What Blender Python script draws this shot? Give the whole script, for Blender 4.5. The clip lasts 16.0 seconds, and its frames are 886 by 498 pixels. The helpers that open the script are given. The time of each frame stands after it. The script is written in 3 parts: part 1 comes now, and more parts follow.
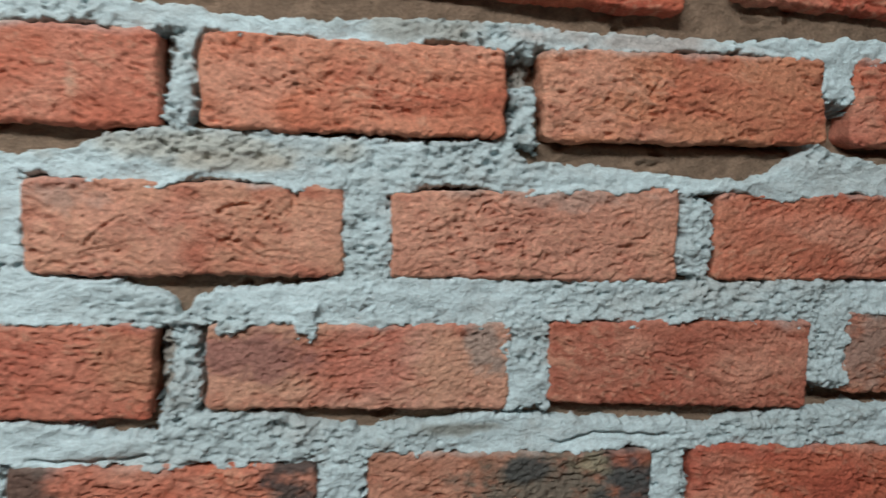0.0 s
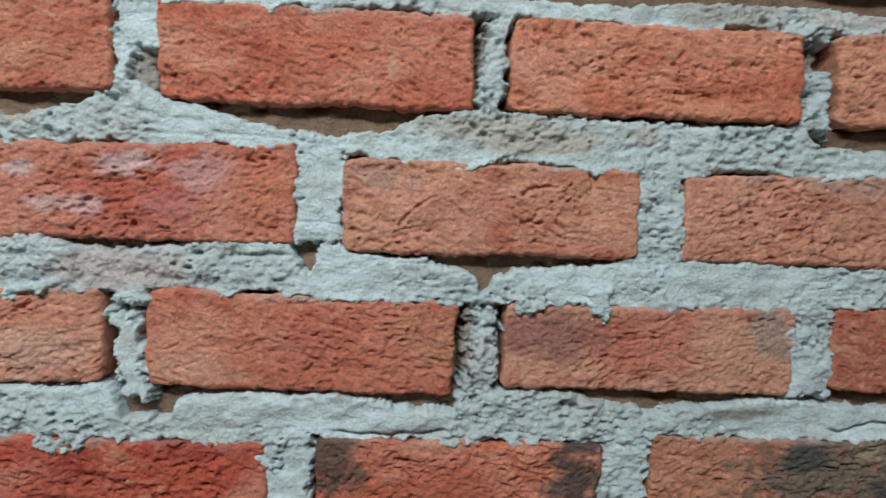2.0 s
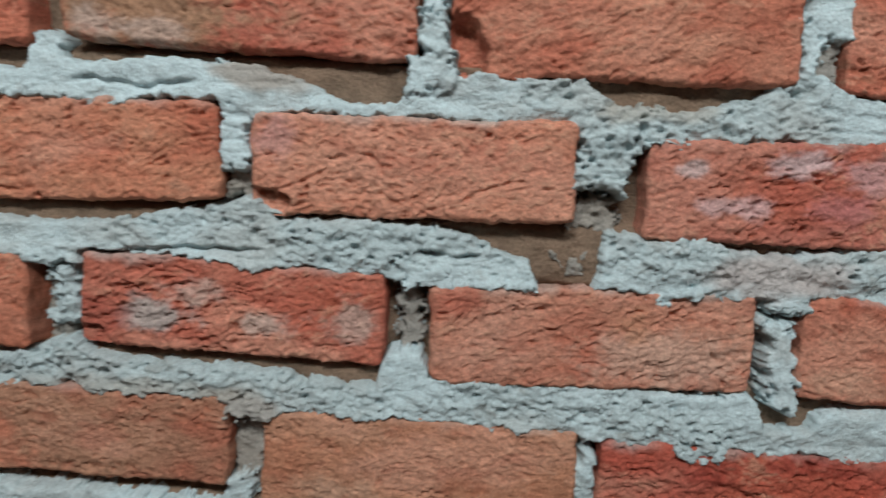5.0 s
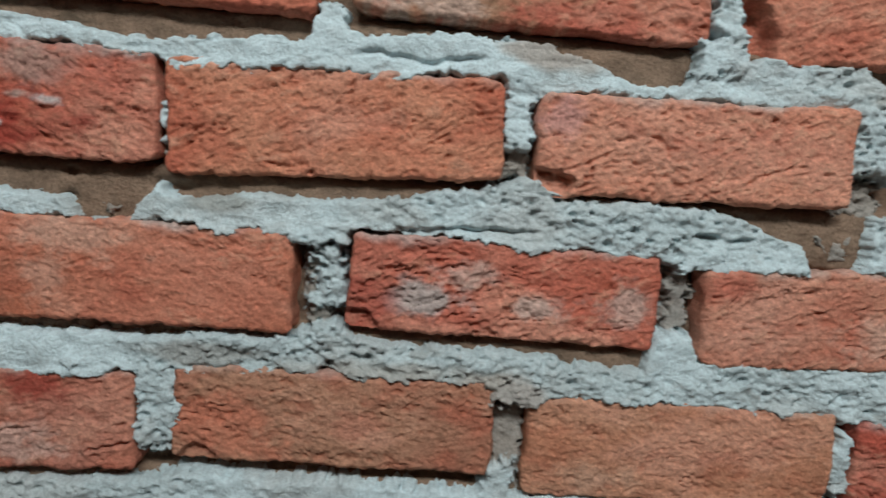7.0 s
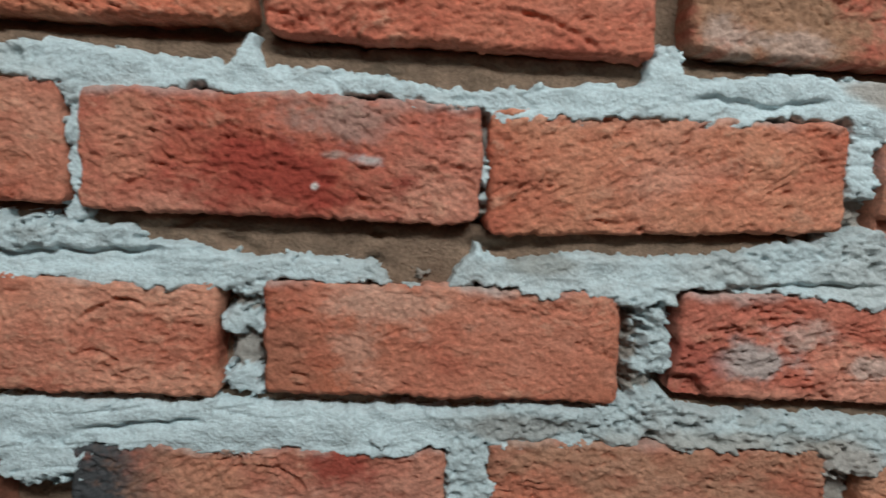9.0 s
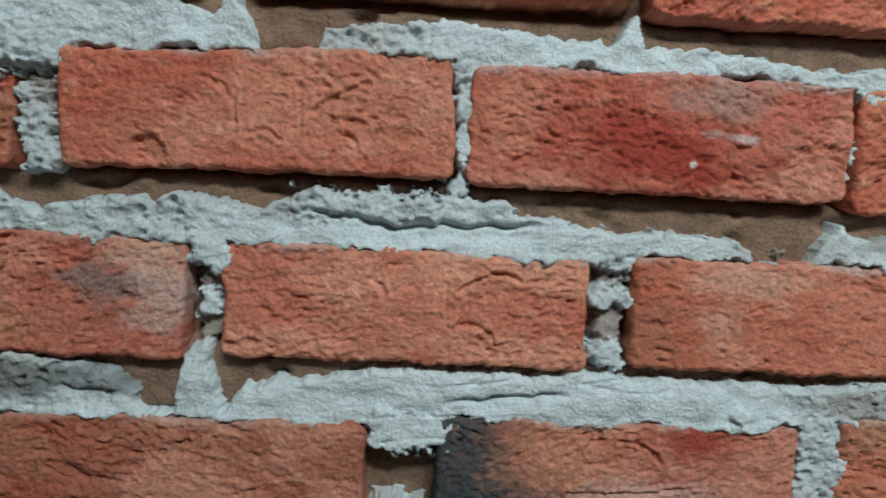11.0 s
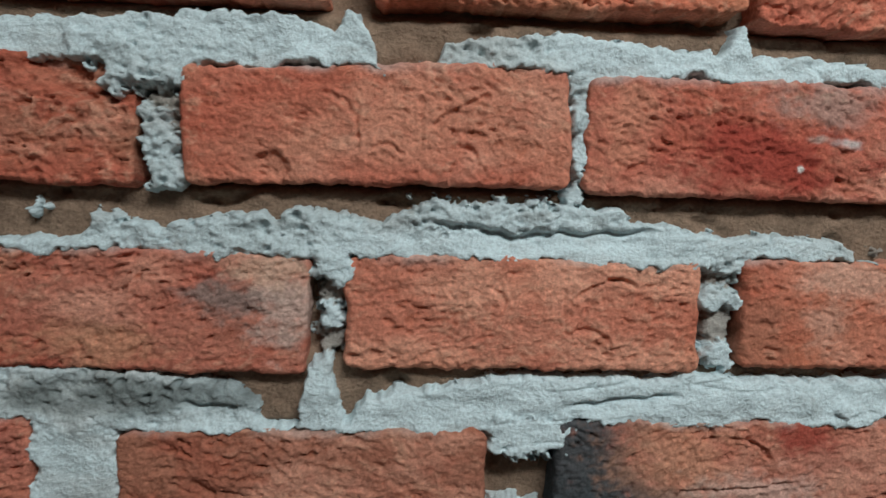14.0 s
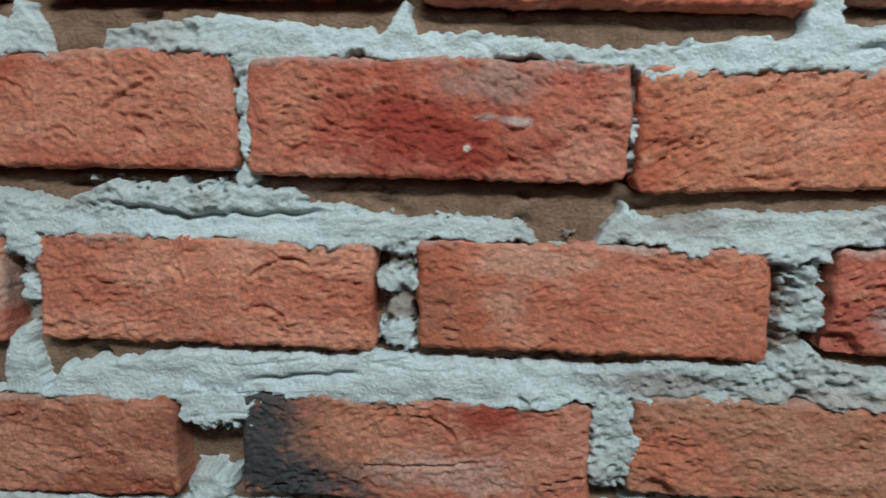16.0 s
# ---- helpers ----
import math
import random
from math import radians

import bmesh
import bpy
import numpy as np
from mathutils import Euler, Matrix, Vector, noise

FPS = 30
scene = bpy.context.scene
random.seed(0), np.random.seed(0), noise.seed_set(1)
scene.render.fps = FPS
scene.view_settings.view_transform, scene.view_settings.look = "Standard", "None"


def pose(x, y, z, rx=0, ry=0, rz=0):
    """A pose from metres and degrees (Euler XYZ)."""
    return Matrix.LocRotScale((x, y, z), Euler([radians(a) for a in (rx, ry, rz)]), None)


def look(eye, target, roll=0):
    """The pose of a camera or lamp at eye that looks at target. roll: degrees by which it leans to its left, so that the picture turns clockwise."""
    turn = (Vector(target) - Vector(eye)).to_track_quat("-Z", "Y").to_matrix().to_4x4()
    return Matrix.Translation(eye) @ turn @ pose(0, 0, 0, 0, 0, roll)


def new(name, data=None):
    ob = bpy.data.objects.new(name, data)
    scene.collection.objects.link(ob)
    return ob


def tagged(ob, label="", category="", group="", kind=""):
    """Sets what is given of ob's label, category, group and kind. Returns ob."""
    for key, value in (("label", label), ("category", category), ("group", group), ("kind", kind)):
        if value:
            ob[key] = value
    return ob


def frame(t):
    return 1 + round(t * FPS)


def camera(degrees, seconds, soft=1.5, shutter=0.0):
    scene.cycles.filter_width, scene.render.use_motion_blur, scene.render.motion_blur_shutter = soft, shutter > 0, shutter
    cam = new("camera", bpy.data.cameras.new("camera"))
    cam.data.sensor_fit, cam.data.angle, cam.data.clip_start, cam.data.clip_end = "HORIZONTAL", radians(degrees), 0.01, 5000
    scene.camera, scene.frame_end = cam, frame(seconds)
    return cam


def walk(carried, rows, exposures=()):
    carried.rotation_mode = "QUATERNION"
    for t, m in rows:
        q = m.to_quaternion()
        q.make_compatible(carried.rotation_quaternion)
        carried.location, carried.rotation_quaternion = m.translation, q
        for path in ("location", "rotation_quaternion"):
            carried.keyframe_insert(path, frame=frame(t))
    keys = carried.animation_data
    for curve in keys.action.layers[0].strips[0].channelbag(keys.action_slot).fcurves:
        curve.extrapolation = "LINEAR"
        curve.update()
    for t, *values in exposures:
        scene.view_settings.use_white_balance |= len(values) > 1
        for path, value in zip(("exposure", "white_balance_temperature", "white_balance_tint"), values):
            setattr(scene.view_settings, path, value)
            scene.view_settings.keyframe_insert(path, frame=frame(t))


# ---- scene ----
cam = camera(70.0, 16.0, 1.5, 0.5)
PATH = [
    (0, (1.7098, -0.4501, 1.3951), (1.9754, 1.5311, 1.2299), 1.94),
    (0.5, (1.6434, -0.4651, 1.3903), (1.9115, 1.5166, 1.2349), 2.21),
    (1, (1.5803, -0.4605, 1.383), (1.8241, 1.526, 1.2504), 2.17),
    (1.5, (1.5461, -0.449, 1.378), (1.7325, 1.5427, 1.2308), 2.35),
    (2, (1.5275, -0.441, 1.374), (1.6732, 1.5531, 1.2143), 2.48),
    (2.5, (1.4845, -0.4298, 1.3798), (1.5797, 1.5649, 1.1919), 2.45),
    (3, (1.4012, -0.4171, 1.3815), (1.4301, 1.5801, 1.1987), 2.28),
    (3.5, (1.335, -0.3718, 1.3777), (1.3364, 1.6261, 1.1992), 2.07),
    (4, (1.2956, -0.3577, 1.3748), (1.271, 1.6336, 1.1359), 2.58),
    (4.5, (1.2077, -0.3784, 1.3784), (1.1641, 1.61, 1.1179), 3.05),
    (5, (1.131, -0.4056, 1.3788), (1.0872, 1.5807, 1.103), 3.17),
    (5.2, (1.1084, -0.4108, 1.3737), (1.0712, 1.5756, 1.0974), 3.26),
    (7.5, (0.8651, -0.3913, 1.3479), (0.9946, 1.5965, 1.114), 4.17),
    (8, (0.8129, -0.3707, 1.3543), (0.947, 1.6139, 1.0958), 3.98),
    (8.5, (0.7685, -0.3565, 1.3576), (0.914, 1.6293, 1.1153), 3.13),
    (9, (0.7224, -0.3574, 1.3662), (0.8249, 1.6337, 1.1468), 2.66),
    (9.5, (0.6727, -0.3768, 1.3561), (0.7678, 1.6189, 1.1791), 2.88),
    (10, (0.5898, -0.3747, 1.3427), (0.6721, 1.6245, 1.203), 2.90),
    (10.2, (0.5734, -0.3713, 1.3381), (0.6255, 1.6279, 1.1844), 3.28),
    (12.3, (0.4316, -0.3544, 1.3348), (0.5581, 1.6392, 1.1529), 2.67),
    (12.5, (0.4254, -0.3602, 1.3356), (0.557, 1.6331, 1.1553), 2.69),
    (13, (0.4297, -0.3724, 1.3415), (0.5725, 1.6204, 1.1623), 2.38),
    (13.5, (0.4272, -0.3693, 1.3374), (0.5682, 1.6239, 1.1625), 1.70),
    (14, (0.4345, -0.3624, 1.3389), (0.5706, 1.631, 1.1626), 1.76),
    (14.5, (0.4832, -0.3539, 1.3477), (0.6235, 1.6356, 1.1356), 1.91),
    (15, (0.5517, -0.3631, 1.3447), (0.5932, 1.6307, 1.129), 2.31),
    (15.5, (0.6213, -0.3716, 1.338), (0.5714, 1.6235, 1.1369), 2.28),
    (16, (0.6751, -0.3697, 1.3546), (0.5705, 1.612, 1.0621), 1.35),
]
walk(cam, [(t, look(eye, target, roll)) for t, eye, target, roll in PATH],
     exposures=[(0, -0.16), (2, -0.28), (5, -0.49), (9, -0.47), (12.5, -0.38), (16, -0.42)])

# ---- light ----
world = bpy.data.worlds.new("dim_room")
scene.world = world
world.use_nodes = True
world.node_tree.nodes["Background"].inputs[0].default_value = (0.9, 0.95, 1.0, 1)
world.node_tree.nodes["Background"].inputs[1].default_value = 0.02


def area_lamp(name, eye, target, long, wide, watts, colour):
    data = bpy.data.lights.new(name, "AREA")
    data.shape, data.size, data.size_y = "RECTANGLE", long, wide
    data.energy, data.color = watts, colour
    ob = new(name, data)
    ob.matrix_world = look(eye, target)
    return ob


area_lamp("ceiling_lamp", (1.02, -1.38, 2.54), (1.02, 0.0, 1.35), 1.2, 0.26, 50, (0.95, 1.0, 1.0))


# ---- noise on arrays ----
def lattice(ix, iz, seed):
    n = (ix.astype(np.int64) * 374761393 + iz.astype(np.int64) * 668265263 + seed * 974634777) & 0xFFFFFFFF
    n = ((n ^ (n >> 13)) * 1274126177) & 0xFFFFFFFF
    n = ((n ^ (n >> 16)) * 2246822519) & 0xFFFFFFFF
    return ((n ^ (n >> 15)) & 0xFFFFFF) / float(0xFFFFFF)


def soft_noise(x, z, seed):
    """Smooth noise from -1 to 1, one bump a unit."""
    ix, iz = np.floor(x), np.floor(z)
    fx, fz = x - ix, z - iz
    fx, fz = fx * fx * (3 - 2 * fx), fz * fz * (3 - 2 * fz)
    a, b = lattice(ix, iz, seed), lattice(ix + 1, iz, seed)
    c, d = lattice(ix, iz + 1, seed), lattice(ix + 1, iz + 1, seed)
    return 2 * ((a + (b - a) * fx) * (1 - fz) + (c + (d - c) * fx) * fz) - 1


def layered(x, z, seed, octaves=4, fall=0.5):
    out, size, total = 0.0, 1.0, 0.0
    for n in range(octaves):
        turn = 0.6 * n
        u, v = x * math.cos(turn) - z * math.sin(turn), x * math.sin(turn) + z * math.cos(turn)
        out = out + size * soft_noise(u * 2**n + 17.3 * n, v * 2**n - 9.1 * n, seed + n)
        total += size
        size *= fall
    return out / total


def ramp(x, a, b):
    t = np.clip((x - a) / (b - a), 0, 1)
    return t * t * (3 - 2 * t)


def pocks(x, z, seed, chance, small=0.22, big=0.62):
    """Scattered round hollows, 0 to 1, at most one a unit cell."""
    ix, iz = np.floor(x), np.floor(z)
    out = np.zeros(x.shape)
    for dx in (-1, 0, 1):
        for dz in (-1, 0, 1):
            cx, cz = ix + dx, iz + dz
            size = small + (big - small) * lattice(cx, cz, seed + 3)
            far = np.hypot(x - cx - lattice(cx, cz, seed + 1), z - cz - lattice(cx, cz, seed + 2)) / size
            out = np.maximum(out, ramp(-far, -1.0, -0.3) * (lattice(cx, cz, seed + 4) < chance) * (0.4 + 0.6 * lattice(cx, cz, seed + 5)))
    return out


# ---- materials ----
def grainy(name, roughness, tones, coarse, fine, bump, attribute=None, plain=(0.5, 0.5, 0.5)):
    """A mineral surface: its own tint, blotches and grain, with a fine relief."""
    mat = bpy.data.materials.new(name)
    mat.use_nodes = True
    tree = mat.node_tree
    nodes, link = tree.nodes, tree.links.new
    shader = nodes["Principled BSDF"]
    shader.inputs["Roughness"].default_value = roughness
    shader.inputs["Specular IOR Level"].default_value = 0.08
    place = nodes.new("ShaderNodeTexCoord")
    if attribute:
        tint = nodes.new("ShaderNodeAttribute")
        tint.attribute_name = attribute
        colour = tint.outputs["Color"]
    else:
        tint = nodes.new("ShaderNodeRGB")
        tint.outputs[0].default_value = (*plain, 1)
        colour = tint.outputs[0]
    heights = []
    for scale, (low, high), detail in ((coarse, tones[0], 5), (fine, tones[1], 3)):
        cloud = nodes.new("ShaderNodeTexNoise")
        cloud.inputs["Scale"].default_value = scale
        cloud.inputs["Detail"].default_value = detail
        cloud.inputs["Roughness"].default_value = 0.62
        link(place.outputs["Object"], cloud.inputs["Vector"])
        level = nodes.new("ShaderNodeMapRange")
        level.inputs["From Min"].default_value, level.inputs["From Max"].default_value = 0.3, 0.7
        level.inputs["To Min"].default_value, level.inputs["To Max"].default_value = low, high
        link(cloud.outputs["Fac"], level.inputs["Value"])
        mix = nodes.new("ShaderNodeVectorMath")
        mix.operation = "SCALE"
        link(colour, mix.inputs[0])
        link(level.outputs[0], mix.inputs["Scale"])
        colour = mix.outputs[0]
        heights.append(cloud)
    link(colour, shader.inputs["Base Color"])
    before = None
    for cloud, depth in zip(heights, bump):
        rough = nodes.new("ShaderNodeBump")
        rough.inputs["Strength"].default_value = 1.0
        rough.inputs["Distance"].default_value = depth
        link(cloud.outputs["Fac"], rough.inputs["Height"])
        if before:
            link(before.outputs[0], rough.inputs["Normal"])
        before = rough
    link(before.outputs[0], shader.inputs["Normal"])
    return mat


CLAY = grainy("fired_clay", 0.9, ((0.80, 1.20), (0.78, 1.20)), 190, 520, (0.0012, 0.0009), "clay")
LIME = grainy("lime_mortar", 0.94, ((0.90, 1.08), (0.86, 1.12)), 130, 520, (0.0013, 0.0009), "clay")
DUST = grainy("recessed_mortar", 0.95, ((0.72, 1.25), (0.8, 1.2)), 60, 450, (0.003, 0.0016), None, (0.24, 0.165, 0.117))
PLASTER = grainy("grey_plaster", 0.9, ((0.95, 1.04), (0.97, 1.03)), 6, 90, (0.002, 0.0005), None, (0.34, 0.30, 0.27))
CONCRETE = grainy("grey_screed", 0.8, ((0.85, 1.1), (0.9, 1.1)), 8, 120, (0.002, 0.0005), None, (0.3, 0.29, 0.27))


# ---- mesh helpers ----
def mesh_from(name, verts, faces, material, tint=None):
    me = bpy.data.meshes.new(name)
    me.vertices.add(len(verts))
    me.vertices.foreach_set("co", np.asarray(verts, np.float32).ravel())
    faces = np.asarray(faces, np.int32)
    me.loops.add(faces.size)
    me.loops.foreach_set("vertex_index", faces.ravel())
    me.polygons.add(len(faces))
    me.polygons.foreach_set("loop_start", np.arange(0, faces.size, faces.shape[1], dtype=np.int32))
    me.polygons.foreach_set("use_smooth", np.ones(len(faces), bool))
    me.update(calc_edges=True)
    me.validate()
    if tint is not None:
        layer = me.color_attributes.new("clay", "FLOAT_COLOR", "POINT")
        layer.data.foreach_set("color", np.c_[tint, np.ones(len(tint))].astype(np.float32).ravel())
    me.materials.append(material)
    return me


def box(name, low, high, material, label, category):
    bm = bmesh.new()
    bmesh.ops.create_cube(bm, size=1)
    size = [b - a for a, b in zip(low, high)]
    bmesh.ops.scale(bm, vec=size, verts=bm.verts)
    bmesh.ops.translate(bm, vec=[(a + b) / 2 for a, b in zip(low, high)], verts=bm.verts)
    me = bpy.data.meshes.new(name)
    bm.to_mesh(me)
    bm.free()
    me.materials.append(material)
    return tagged(new(name, me), label, category, "", "structure")


# ---- the closed room ----
WEST, EAST, BACK, HIGH = -1.2, 3.6, -2.6, 2.6
box("floor", (WEST - 0.1, BACK - 0.1, -0.1), (EAST + 0.1, 0.25, 0), CONCRETE, "plain grey screed floor of the room", "floor")
box("ceiling", (WEST - 0.1, BACK - 0.1, HIGH), (EAST + 0.1, 0.25, HIGH + 0.1), PLASTER, "plain dull grey plastered ceiling of the room", "ceiling")
box("wall_west", (WEST - 0.1, BACK, 0), (WEST, 0.25, HIGH), PLASTER, "plain dull grey plastered side wall", "wall")
box("wall_east", (EAST, BACK, 0), (EAST + 0.1, 0.25, HIGH), PLASTER, "plain dull grey plastered side wall", "wall")
box("wall_south", (WEST - 0.1, BACK - 0.1, 0), (EAST + 0.1, BACK, HIGH), PLASTER, "plain dull grey plastered wall behind the viewer", "wall")

wall = tagged(new("wall_north"), "old red brick wall with crumbling pale grey lime mortar in its joints", "wall", "", "structure")


# ---- bricks ----
ORANGE, LIGHT, RED = (0.58, 0.204, 0.127), (0.59, 0.258, 0.168), (0.48, 0.138, 0.094)
TAN, DUSKY, BROWN = (0.52, 0.255, 0.158), (0.54, 0.232, 0.163), (0.37, 0.175, 0.115)
PALE, ASH, SOOT = (0.56, 0.42, 0.36), (0.36, 0.29, 0.25), (0.062, 0.074, 0.080)
PINK, DEEP, SAND = (0.58, 0.33, 0.32), (0.33, 0.055, 0.040), (0.61, 0.385, 0.275)
STEP = 0.0010
LAID = []


def groove(x, z, mark):
    """A pressed mark: a bent stroke (x0, z0, x1, z1, bend, width, depth) in metres from the brick's middle."""
    x0, z0, x1, z1, bend, width, depth = mark
    dx, dz = x1 - x0, z1 - z0
    long = math.hypot(dx, dz)
    along = ((x - x0) * dx + (z - z0) * dz) / long**2
    t = np.clip(along, 0, 1)
    off = bend * 4 * t * (1 - t)
    px, pz = x0 + t * dx - off * dz / long, z0 + t * dz + off * dx / long
    wob = 0.0007 * soft_noise(x * 300, z * 300, 5) + 0.0008 * soft_noise(x * 130, z * 150, 9)
    d = np.hypot(x - px, z - pz) + wob
    return 1.25 * depth * (np.exp(-((d / width) ** 2)) - 0.35 * np.exp(-(((d - 1.6 * width) / width) ** 2)))


def brick(x, z, w, h, tilt=0.0, tone=ORANGE, second=RED, rough=1.0, proud=0.0, wedge=0.0, seed=0, stains=(), marks=(), chips=(), lean=0.0):
    seed = seed or int(x * 977 + z * 3571)
    nu, nv = int(w / STEP), int(h / STEP)
    s, t = np.meshgrid(np.linspace(-1, 1, nu + 1), np.linspace(-1, 1, nv + 1))
    s, t = s.ravel(), t.ravel()
    a, b = w / 2 + 0.001, h / 2
    r = 0.0030 + 0.0032 * (lattice(np.array([1.0]), np.array([2.0]), seed)[0])
    # Rounded and uneven outline.
    pinch = lambda q, half: r * (1 - np.sqrt(np.clip(1 - np.clip((np.abs(q) - (1 - r / half)) * half / r, 0, 1) ** 2, 0, 1)))  # noqa: E731
    side = 0.0024 * layered(t * b * 70, np.sign(s) * 31.0 + 0 * t, seed + 3, 3)
    edge = 0.0019 * layered(s * a * 45, np.sign(t) * 47.0 + 0 * s, seed + 7, 4) + 0.0013 * layered(s * a * 240, np.sign(t) * 13.0 + 0 * s, seed + 9, 2)
    reach_x = np.abs(s) ** 1.5 * np.sign(s)
    reach_z = np.abs(t) ** 1.5 * np.sign(t)
    u = s * a - np.sign(s) * np.abs(reach_x) * (0.75 * pinch(t, b) - side)
    v = t * b * (1 - wedge * s / h) - np.sign(t) * np.abs(reach_z) * (0.35 * pinch(s, a) - edge)
    u = u + lean * t * 0.5
    wx, wz = u + x, v + z
    inner = np.minimum((1 - np.abs(s)) * a, (1 - np.abs(t)) * b)
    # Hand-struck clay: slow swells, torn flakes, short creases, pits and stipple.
    dice = random.Random(seed)
    slant = dice.uniform(-0.25, 0.30)
    p = u + 0.006 * layered(u * 45, v * 45, seed + 11, 2)
    q = v + slant * u + 0.005 * layered(u * 40 + 7, v * 50, seed + 13, 2)
    where = ramp(layered(u * 20, v * 34, seed + 23, 3), -0.30, 0.35)
    facets = layered(p * 40, q * 72, seed + 15, 4, 0.6)
    flakes = ramp(facets, 0.04, 0.12) + 0.8 * ramp(facets, -0.28, -0.20)
    rumple = layered(p * 120, q * 215, seed + 19, 4, 0.72)
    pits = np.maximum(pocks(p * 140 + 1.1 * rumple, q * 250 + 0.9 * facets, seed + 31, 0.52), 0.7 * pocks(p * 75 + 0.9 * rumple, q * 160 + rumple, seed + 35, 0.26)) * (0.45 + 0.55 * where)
    stipple = pocks(p * 270, q * 360, seed + 33, 0.45)
    relief = 0.0013 * layered(u * 15, v * 32, seed + 37, 3) + (0.55 + 0.45 * rough) * (
        0.0012 * flakes * (0.35 + 0.65 * where) + 0.0017 * rumple * (0.35 + 0.65 * where) + 0.0031 * pits) + 0.0013 * stipple - 0.0016
    for _ in range(int(1 + 4 * rough)):
        cx, cz, turn = dice.uniform(-0.9, 0.9) * a, dice.uniform(-0.8, 0.8) * b, dice.gauss(0.1, 0.35)
        half = dice.uniform(0.003, 0.010)
        ex, ez = half * math.cos(turn), half * math.sin(turn)
        relief = relief + groove(u, v, (cx - ex, cz - ez, cx + ex, cz + ez, dice.uniform(-0.0015, 0.0015), dice.uniform(0.0008, 0.0013), dice.uniform(0.0004, 0.0011)))
    for mark in marks:
        relief = relief + groove(u, v, mark)
    for cx, cz, rx, rz, deep in chips:
        d = np.hypot((u - cx) / rx, (v - cz) / rz) + 0.35 * layered(u * 70, v * 90, seed + 43, 3)
        relief = relief + deep * ramp(-d, -1.0, -0.72)
    worn = 0.0030 * (1 + 0.5 * layered(u * 50, v * 50, seed + 47, 2))
    fall = np.clip(1 - inner / worn, 0, 1)
    relief = relief * (1 - 0.5 * fall) + 0.0024 * fall**2
    y = relief - proud
    # Burnt and dusted tints, with shade painted into the pits.
    def lay(colour, amount):
        return tint * (1 - amount[:, None]) + np.array(colour) * amount[:, None]

    patch = ramp(layered(u * 16 + 5, v * 24, seed + 53, 4), -0.35, 0.45)[:, None]
    tint = np.array(tone) * (1 - patch) + np.array(second) * patch
    broad = layered(u * 11 + 9, v * 20, seed + 57, 4, 0.6)
    tint = lay((0.66, 0.39, 0.29), 0.58 * ramp(broad, 0.0, 0.42))
    tint = lay((0.44, 0.125, 0.080), 0.55 * ramp(-broad, 0.06, 0.45))
    tint = lay(SAND, 0.55 * ramp(-rumple, 0.06, 0.42) * ramp(layered(u * 26, v * 40, seed + 58, 3), -0.3, 0.3))
    # Shade of the hollows put into the colour: red-brown along the pit mask.
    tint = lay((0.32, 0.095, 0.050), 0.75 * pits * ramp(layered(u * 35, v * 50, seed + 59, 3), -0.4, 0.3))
    tint = lay((0.36, 0.105, 0.072), 0.28 * ramp(layered(u * 48, v * 80, seed + 60, 3, 0.6), 0.2, 0.55))
    tint = tint * np.array((1.04, 0.905, 0.865))
    smear = ramp(v / b + 0.22 * layered(u * 60, v * 60, seed + 63, 4), 0.80, 1.06) * ramp(layered(u * 22, v * 10, seed + 64, 3), -0.5, 0.5)
    tint = tint * (1 - 0.7 * smear[:, None]) + np.array((0.45, 0.44, 0.41)) * 0.7 * smear[:, None]
    for cx, cz, rx, rz, colour, strength in stains:
        d = np.hypot((u - cx) / rx, (v - cz) / rz) + 1.0 * layered(u * 60, v * 85, seed + 61, 5, 0.7)
        m = strength * ramp(-d, -1.2, -0.35)[:, None]
        tint = tint * (1 - m) + np.array(colour) * m
    # Front, and the sides that run back into the wall.
    grid = np.arange((nu + 1) * (nv + 1)).reshape(nv + 1, nu + 1)
    front = np.stack([grid[:-1, :-1], grid[:-1, 1:], grid[1:, 1:], grid[1:, :-1]], -1).reshape(-1, 4)
    rim = np.concatenate([grid[0, :-1], grid[:-1, -1], grid[-1, :0:-1], grid[:0:-1, 0]])
    co = np.c_[u, y, v]
    rings, total, faces = [rim], len(co), [front]
    for deep in (0.005, 0.012, 0.022, 0.09):
        back = co[rim].copy()
        swell = 0.0012 * soft_noise(back[:, 0] * 90 + deep * 900, back[:, 2] * 90, seed + 67)
        back[:, 1] = deep
        back[:, 0] += swell * np.sign(back[:, 0])
        back[:, 2] += swell * np.sign(back[:, 2])
        co = np.r_[co, back]
        tint = np.r_[tint, tint[rim]]
        ring = np.arange(total, total + len(rim))
        total += len(rim)
        prior = rings[-1]
        faces.append(np.stack([np.roll(prior, -1), prior, ring, np.roll(ring, -1)], -1))
        rings.append(ring)
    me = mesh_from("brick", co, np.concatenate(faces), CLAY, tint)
    ob = new("brick", me)
    ob.parent = wall
    lot = lattice(np.array([3.0, 4.0, 5.0]), np.array([7.0, 8.0, 9.0]), seed) - 0.5
    ob.matrix_basis = pose(x, 0.0025 * lot[0], z, 1.6 * lot[1], tilt, 1.0 * lot[2])
    LAID.append((x, z, w, h, tilt))
    return ob


